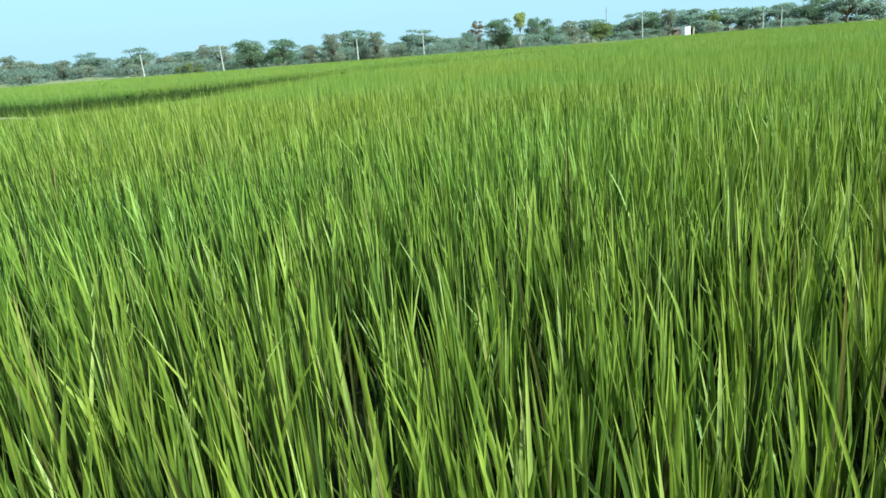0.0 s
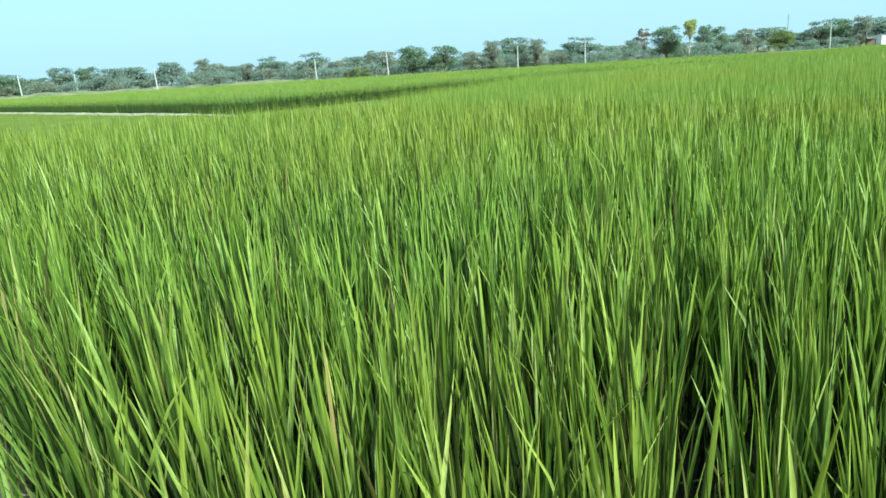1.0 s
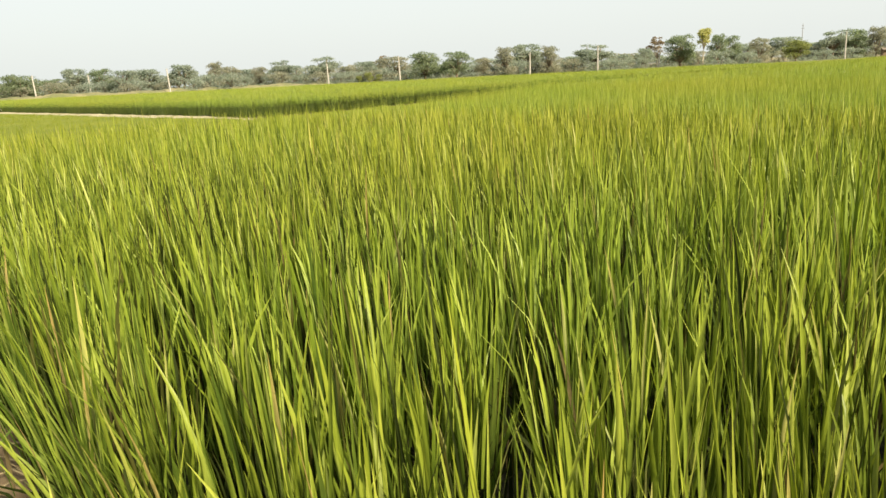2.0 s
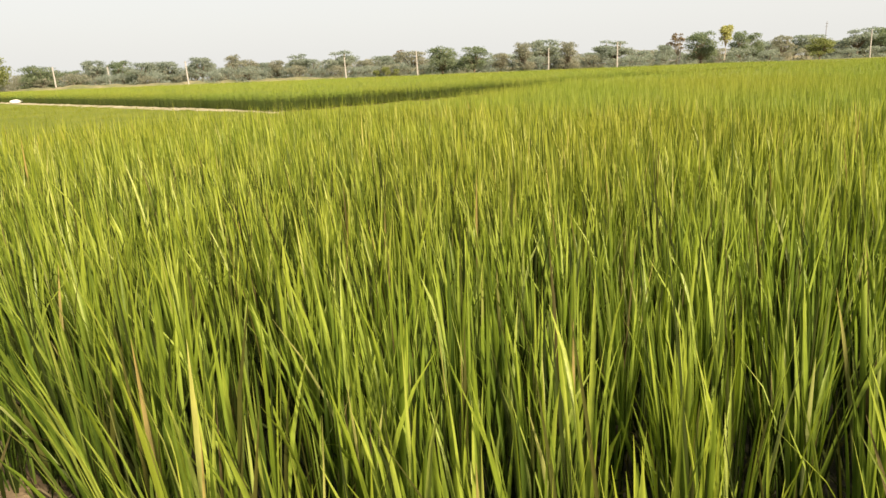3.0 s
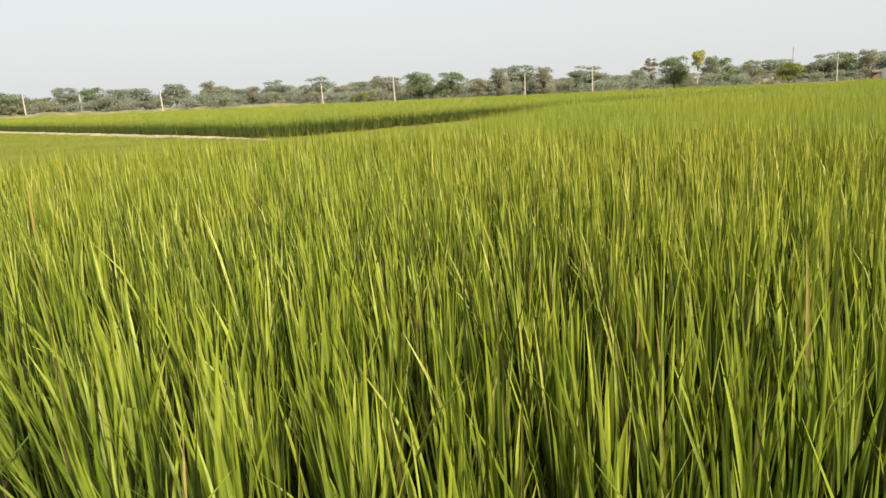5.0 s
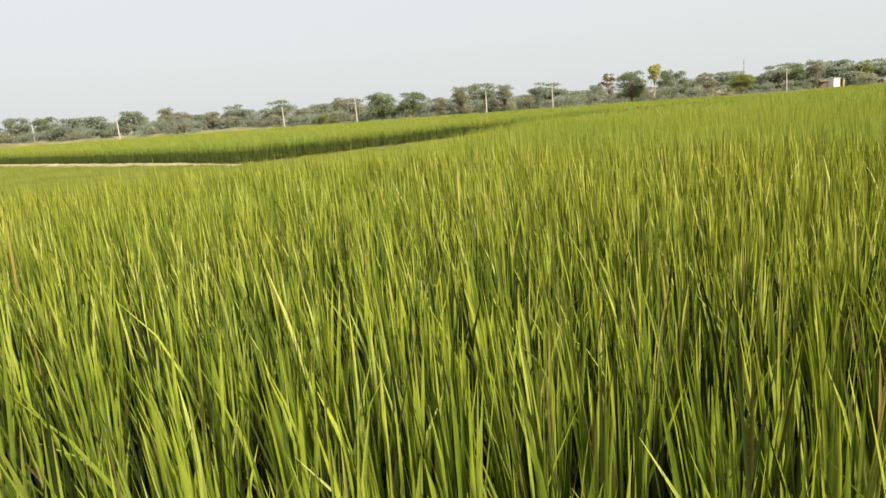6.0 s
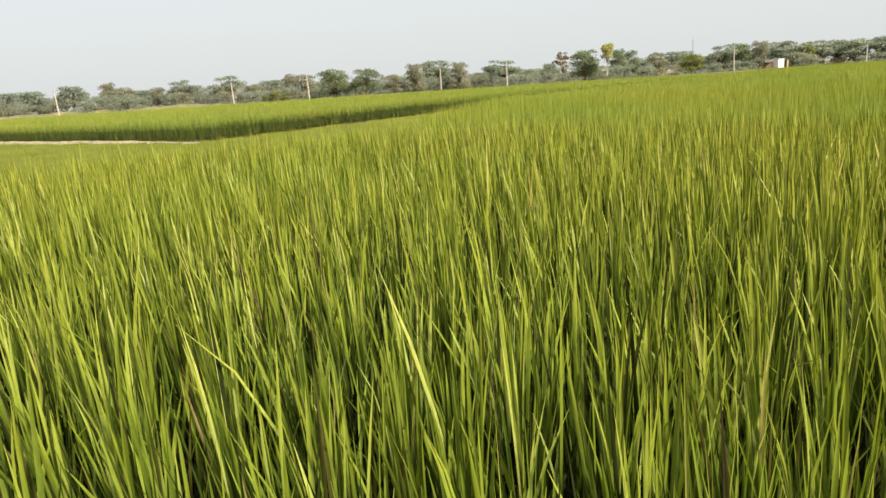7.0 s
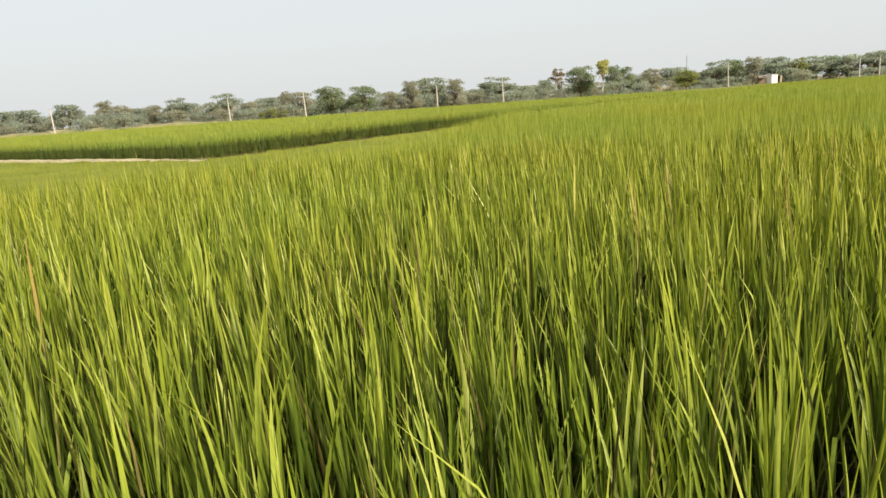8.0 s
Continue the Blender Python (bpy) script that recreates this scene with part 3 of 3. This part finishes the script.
def place_tree(kind, az, dist, height, width, turn, form=0):
    """A tree of that height and width at a bearing. The first of a kind and form is built, later ones are copies scaled to size."""
    label, crown, trunk_h, trunk_r, leaf, count = KINDS[kind]
    m = pose(*polar(az, dist), 0, 0, 0, turn) @ Matrix.Diagonal((width / (2 * crown[0]), width / (2 * crown[0]), height / crown[2], 1))
    if (kind, form) in GROWN:
        src = GROWN[kind, form]
        keep = src.matrix_basis.copy()
        src.matrix_basis = Matrix()
        ob = copy_thing(src, m)
        src.matrix_basis = keep
        return ob
    seed = 10 * (1 + list(KINDS).index(kind)) + form
    ob = tree(label, spread_lobes(seed, *crown), trunk_h, trunk_r, leaf, seed, count // 3 if form > 1 else count, 0.18 if form > 1 else 0.125, PALE_BARK if kind in ("yellow", "sparse") else BARK,
              0.12 if kind == "sparse" else 0.0)
    if "shrub" in kind:
        ob.name = "shrub"
        tagged(ob, category="shrub", group="hedgerow shrubs")
    else:
        tagged(ob, group="hedgerow trees")
    ob.matrix_basis = m
    GROWN[kind, form] = ob
    return ob


# kind, bearing, distance, height, width
WEST = [
    ("bright", -34.9, 184, 8.2, 9.0), ("umbrella", -37.0, 215, 7.4, 9.0), ("round", -32.0, 204, 6.3, 11.0), ("round", -29.8, 214, 5.0, 7.9),
    ("umbrella", -28.5, 219, 7.7, 8.4), ("round", -26.6, 224, 7.4, 8.4), ("broad", -25.2, 214, 6.7, 9.9), ("broad", -23.6, 221, 6.9, 11.1),
    ("umbrella", -20.9, 209, 7.4, 9.4), ("loose", -18.5, 221, 8.0, 6.6), ("loose", -17.6, 204, 6.1, 9.0), ("broad", -16.3, 224, 5.7, 9.0),
    ("loose", -15.1, 214, 5.9, 6.3), ("umbrella", -13.4, 209, 7.2, 8.6), ("broad", -12.4, 224, 6.2, 7.7), ("umbrella", -10.0, 204, 7.6, 10.8),
]
MIDDLE = [
    ("loose", -8.3, 219, 5.1, 7.4), ("broad", -6.7, 224, 6.4, 10.6), ("sparse", -5.3, 227, 7.7, 4.4), ("loose", -4.4, 214, 7.1, 11.9),
    ("round", -1.8, 197, 7.6, 10.2), ("round", 0.8, 194, 7.0, 9.4), ("loose", 3.0, 194, 5.1, 5.9), ("loose", 4.8, 194, 7.5, 7.2),
    ("umbrella", 6.4, 214, 8.8, 11.9), ("loose", 8.4, 191, 7.1, 6.5), ("broad", 10.1, 229, 4.8, 8.6), ("umbrella", 11.9, 204, 7.2, 11.5),
    ("broad", 14.0, 234, 4.6, 8.1), ("broad", 15.7, 224, 6.0, 7.0), ("sparse", 16.7, 189, 7.6, 4.8), ("round", 18.5, 184, 8.1, 8.6),
    ("yellow", 20.2, 179, 9.3, 4.0),
]
EAST = [
    ("round", 21.1, 214, 8.7, 5.8), ("shrub", 21.4, 189, 3.9, 7.9), ("round", 22.1, 219, 8.2, 5.6), ("broad", 23.0, 244, 5.5, 8.9),
    ("loose", 24.0, 214, 7.0, 7.1), ("umbrella", 25.6, 224, 7.2, 11.8), ("bright", 26.5, 189, 5.4, 6.8), ("broad", 27.5, 249, 5.6, 9.5),
    ("umbrella", 28.7, 243, 8.5, 9.6), ("round", 29.9, 250, 9.1, 9.2), ("loose", 31.3, 245, 9.0, 6.8), ("umbrella", 32.7, 265, 9.0, 12.9),
    ("broad", 33.6, 262, 6.9, 8.9), ("bright", 34.4, 255, 7.9, 6.2), ("umbrella", 35.5, 262, 8.1, 14.2), ("round", 36.4, 270, 8.0, 6.8),
    ("broad", 37.4, 265, 7.2, 11.5), ("umbrella", 39.2, 262, 8.2, 12.0), ("round", 41.2, 258, 9.0, 11.0), ("umbrella", 43.2, 255, 9.4, 12.0),
]
g = random.Random(5)
for k, (kind, az, dist, hgt, wide) in enumerate(WEST + MIDDLE + EAST):
    place_tree(kind, az, dist, hgt * (1.06 if az < 18 else 1.0), wide * 1.14, g.uniform(0, 360), k % 2 if kind in ("umbrella", "round", "loose", "broad") else 0)
for az, dist, hgt, wide in ((-6.4, 186, 2.9, 3.6), (-5.6, 187, 2.3, 3.0), (-7.2, 188, 2.1, 2.8)):
    place_tree("leafy_shrub", az, dist, hgt, wide, g.uniform(0, 360))
place_tree("dry_shrub", 34.6, 236, 3.6, 8.5, 40.0)
# scrub under and between the trees, and a lower row behind
az = -38.0
while az < 44.5:
    behind = -2.6 < az < 2.4 or 16.0 < az < 20.8 or 26.0 < az < 27.4 or 31.3 < az < 34.2
    dist = g.uniform(222, 240) * (1.18 if az > 28 else 1.0) if behind else g.uniform(190, 225) * (1.16 if az > 28 else 1.0)
    place_tree(g.choice(("shrub", "shrub", "dry_shrub")), az, dist, g.uniform(2.6, 4.6) * (0.8 if az > 20 else 1.0), g.uniform(5.0, 11.0), g.uniform(0, 360))
    az += g.uniform(0.5, 1.0) if az < 20 else g.uniform(0.5, 1.6)
az = -39.0
while az < 46.0:
    place_tree(g.choice(("umbrella", "loose", "broad", "broad")), az, g.uniform(248, 285), g.uniform(5.0, 6.8) * (1.15 if az > 27 else 1.0), g.uniform(10.0, 17.0),
               g.uniform(0, 360), 2 + g.randrange(2))
    az += g.uniform(0.9, 1.8)


# ---- poles ----
def power_pole(height=7.2):
    """A tapered concrete post with a short steel crossarm and insulators."""
    ob = new("power_pole")
    bm = bmesh.new()
    tube(bm, [(0, 0, -0.2), (0, 0, height * 0.5), (0, 0, height)], [0.19, 0.155, 0.11], 8)
    part("shaft", bm, CONCRETE, ob)
    bm = bmesh.new()
    block(bm, -0.32, -0.035, height - 0.43, 0.32, 0.035, height - 0.36, 0.01)
    bar = part("crossarm", bm, STEEL, ob, "grey steel crossarm")
    for x in (-0.27, 0.0, 0.27):
        bm = bmesh.new()
        z = height - (0.36 if x else 0.0)
        tube(bm, [(x, 0, z), (x, 0, z + 0.1), (x, 0, z + 0.2)], [0.03, 0.06, 0.035], 8)
        part("insulator", bm, DARK, bar, "dark glazed insulator")
    return tagged(ob, "pale grey concrete power pole in the fields", "power pole", "power poles")


# bearing, distance, height, lean
POLES = [(-31.05, 190, 5.7, -1.2), (-27.5, 194, 5.4, -0.4), (-21.96, 183, 5.9, -1.6), (-9.72, 186, 5.6, -1.2), (-3.85, 186, 6.5, -1.5), (6.85, 184, 5.7, 0.5),
         (12.25, 185, 6.5, 0.0), (16.9, 185, 4.6, 5.0), (29.54, 212, 7.0, -1.0), (38.05, 214, 5.0, 0.5), (39.25, 216, 5.6, 0.0)]
first = None
for az, dist, hgt, lean in POLES:
    m = pose(*polar(az, dist), 0, 0, lean, -az) @ Matrix.Diagonal((1, 1, hgt / 7.2, 1))
    if first is None:
        first = power_pole()
        first.matrix_basis = m
    else:
        keep = first.matrix_basis.copy()
        first.matrix_basis = Matrix()
        copy_thing(first, m)
        first.matrix_basis = keep


# ---- hut ----
def hut():
    """A field hut: a whitewashed room beside an open bay that ends in a pale pier."""
    ob = new("hut")
    t, d, h = 0.2, 3.0, 3.5
    bm = bmesh.new()
    block(bm, -2.8, -d / 2, 0, -2.6, d / 2, h)
    part("side_wall", bm, WHITEWASH, ob)
    bm = bmesh.new()
    block(bm, -2.6, -d / 2, 0, -1.9, -d / 2 + t, h)
    block(bm, -1.1, -d / 2, 0, 0.3, -d / 2 + t, h)
    block(bm, -1.9, -d / 2, 2.05, -1.1, -d / 2 + t, h)
    part("front_wall", bm, WHITEWASH, ob)
    bm = bmesh.new()
    block(bm, -1.88, -d / 2 + 0.08, 0.02, -1.12, -d / 2 + 0.13, 2.03, 0.01)
    part("door", bm, WHITEWASH, ob, "pale painted door")
    bm = bmesh.new()
    block(bm, 0.1, -d / 2 + t, 0, 0.3, d / 2 - t, h)
    part("inner_wall", bm, MUD_WALL, ob, "brown mud wall of the open bay")
    bm = bmesh.new()
    block(bm, -2.6, d / 2 - t, 0, 2.8, d / 2, h)
    part("back_wall", bm, MUD_WALL, ob)
    bm = bmesh.new()
    block(bm, 1.9, -d / 2 + 0.1, 0, 2.8, d / 2 - t, h - 0.5, 0.02)
    part("pier", bm, EARTH, ob, "pale plastered pier")
    bm = bmesh.new()
    block(bm, -3.0, -d / 2 - 0.25, h, 0.5, d / 2 + 0.2, h + 0.12, 0.02)
    part("roof", bm, WHITEWASH, ob, "flat pale roof slab")
    bm = bmesh.new()
    block(bm, 0.32, -d / 2, h - 0.5, 2.95, d / 2 - t - 0.02, h - 0.38, 0.02)
    part("bay_roof", bm, ROOF, ob, "brownish roof over the open bay")
    x, y = polar(32.75, 238)
    ob.matrix_basis = pose(x, y, 0, 0, 0, -2) @ Matrix.Diagonal((0.60, 0.9, 0.77, 1))
    return tagged(ob, "small whitewashed field hut with an open bay", "hut")


hut()


def shed():
    """An open-sided shed with a low brown roof beside the hut."""
    ob = new("shed")
    for x in (-2.4, 2.4):
        for y in (-1.3, 1.3):
            bm = bmesh.new()
            tube(bm, [(x, y, -0.1), (x, y, 1.2), (x, y, 2.3)], [0.09, 0.08, 0.07], 7)
            part("post", bm, BARK, ob)
    bm = bmesh.new()
    block(bm, -2.5, 1.25, 0, 2.5, 1.4, 2.1, 0.02)
    part("back_wall", bm, MUD_WALL, ob, "brown mud wall")
    bm = bmesh.new()
    a = [bm.verts.new(p) for p in ((-2.8, -1.7, 2.15), (2.8, -1.7, 2.15), (2.8, 0, 2.85), (-2.8, 0, 2.85), (2.8, 1.7, 2.15), (-2.8, 1.7, 2.15))]
    bm.faces.new((a[0], a[1], a[2], a[3]))
    bm.faces.new((a[3], a[2], a[4], a[5]))
    bmesh.ops.solidify(bm, geom=list(bm.faces), thickness=0.14)
    part("roof", bm, ROOF, ob, "brown thatched roof")
    x, y = polar(31.95, 241)
    ob.matrix_basis = pose(x, y, 0, 0, 0, -20) @ Matrix.Diagonal((0.5, 0.9, 0.9, 1))
    return tagged(ob, "low open shed with a brown thatched roof", "shed")


shed()


def earth_bank():
    """Low pale mounds of dry earth and thin grass under the far trees, highest in the west."""
    az = np.arange(-40.0, 16.0, 0.2)
    rows = [(-3.5, 0.0), (-2.0, 0.62), (-0.6, 0.95), (0.8, 1.0), (2.4, 0.7), (4.4, 0.0)]
    swell = 0.5 + 0.5 * np.sin(az * 0.62 + 0.8) * np.sin(az * 0.23 + 2.0)
    crest = np.interp(az, [-40, -19, -11, -7, 16], [0.8, 0.85, 0.5, 0.1, 0.0]) + np.interp(az, [-40, -12, -7], [0.5, 0.4, 0.1]) * swell + 0.18 * np.sin(az * 2.3 + 1) + RNG.normal(0, 0.07, len(az))
    v = np.empty((len(az), len(rows), 3))
    for k, (d, h) in enumerate(rows):
        dist = 190 + d + 1.5 * np.sin(az * 0.9) + RNG.normal(0, 0.15, len(az))
        v[:, k, 0] = dist * np.sin(np.radians(az))
        v[:, k, 1] = dist * np.cos(np.radians(az))
        v[:, k, 2] = np.maximum(crest, 0.05) * h - 0.06
    m = len(rows)
    i = (np.arange(len(az) - 1)[:, None] * m + np.arange(m - 1)[None, :]).ravel()
    me = mesh_from("earth_bank", v.reshape(-1, 3), np.stack([i, i + m, i + m + 1, i + 1], axis=1), DUSTY)
    for poly in me.polygons:
        poly.use_smooth = True
    tagged(new("earth_bank", me), "low pale bank of dry earth before the hedgerow", "bank", "", "structure")


earth_bank()


def mast():
    """A thin steel mast with short cross bars, standing above the trees."""
    ob = new("mast")
    bm = bmesh.new()
    tube(bm, [(0, 0, -0.2), (0, 0, 6), (0, 0, 11.2)], [0.16, 0.12, 0.07], 8)
    part("pole", bm, STEEL, ob)
    for z, w in ((9.6, 0.45), (10.4, 0.35)):
        bm = bmesh.new()
        block(bm, -w, -0.05, z, w, 0.05, z + 0.1, 0.01)
        part("cross_bar", bm, STEEL, ob)
    x, y = polar(26.65, 250)
    ob.matrix_basis = pose(x, y, 0, 0, 0, -30)
    return tagged(ob, "thin grey steel mast rising above the trees", "mast")


mast()


def white_sack():
    """A pale stuffed sack lying on the path."""
    ob = new("sack")
    bm = bmesh.new()
    bmesh.ops.create_uvsphere(bm, u_segments=14, v_segments=9, radius=1.0)
    for v in bm.verts:
        v.co = Vector((v.co.x * 0.55 * (1 - 0.12 * v.co.y), v.co.y * 0.34, max(v.co.z, -0.55) * 0.24))
        v.co += 0.03 * noise.noise_vector(v.co * 5)
    part("bag", bm, CLOTH, ob, "", True)
    bm = bmesh.new()
    tube(bm, [(0.46, 0, 0.05), (0.56, 0.01, 0.06), (0.70, 0.03, 0.04)], [0.10, 0.05, 0.11], 10)
    part("tied_neck", bm, CLOTH, ob)
    ob.matrix_basis = pose(-37.5, 56.4, 0.21, 0, 0, 40) @ Matrix.Scale(0.8, 4)
    return tagged(ob, "plump white sack lying on the earth path", "sack")


white_sack()


def bund_litter():
    """Dry rice straw and clods scattered over the bund."""
    n = 1500
    a = RNG.uniform(-13, 8, n)
    c = RNG.uniform(-0.7, 0.42, n)
    p = a[:, None] * TRACK_H + c[:, None] * TRACK_N
    z = np.interp(c, [-0.9, -0.55, -0.2, 0.12, 0.32, 0.5], [-0.05, 0.10, 0.15, 0.14, 0.05, -0.04]) + 0.012
    az = RNG.uniform(0, 2 * math.pi, n)
    ln = RNG.uniform(0.05, 0.32, n)
    w = RNG.uniform(0.004, 0.010, n)
    d = np.stack([np.cos(az), np.sin(az), RNG.normal(0, 0.06, n)], axis=1) * (ln / 2)[:, None]
    e = np.stack([-np.sin(az), np.cos(az), RNG.normal(0, 0.3, n)], axis=1) * (w / 2)[:, None]
    mid = np.concatenate([p, z[:, None]], axis=1)
    bow = np.array((0, 0, 1.0)) * RNG.uniform(0.0, 0.03, n)[:, None]
    v = np.stack([mid - d - e, mid - d + e, mid + bow + e * 1.2, mid + bow - e * 1.2, mid + d + e * 0.6, mid + d - e * 0.6], axis=1).reshape(-1, 3)
    i = np.arange(n) * 6
    q = np.concatenate([np.stack([i, i + 1, i + 2, i + 3], axis=1), np.stack([i + 3, i + 2, i + 4, i + 5], axis=1)])
    tagged(new("straw", mesh_from("straw", v, q, STRAW)), "dry pale rice straw scattered on the earth bund", "straw", "", "stuff")
    g2 = np.random.default_rng(31)
    vs, ts, at = [], [], 0
    octa = np.array([(1, 0, 0), (0, 1, 0), (-1, 0, 0), (0, -1, 0), (0, 0, 1), (0, 0, -1)], dtype=float)
    faces = np.array([(0, 1, 4), (1, 2, 4), (2, 3, 4), (3, 0, 4), (1, 0, 5), (2, 1, 5), (3, 2, 5), (0, 3, 5)])
    for k in range(420):
        a, c = g2.uniform(-13, 8), g2.uniform(-0.7, 0.42)
        x, y = a * TRACK_H + c * TRACK_N
        zz = np.interp(c, [-0.9, -0.55, -0.2, 0.12, 0.32, 0.5], [-0.05, 0.10, 0.15, 0.14, 0.05, -0.04])
        r = g2.uniform(0.008, 0.035)
        vs.append(octa * r * g2.uniform(0.6, 1.2, (6, 1)) + (x, y, zz + r * 0.3))
        ts.append(faces + at)
        at += 6
    tagged(new("clods", mesh_from("clods", np.concatenate(vs), None, BROWN_EARTH, np.concatenate(ts))),
           "small brown clods of dry earth on the bund", "earth clods", "", "stuff")


bund_litter()
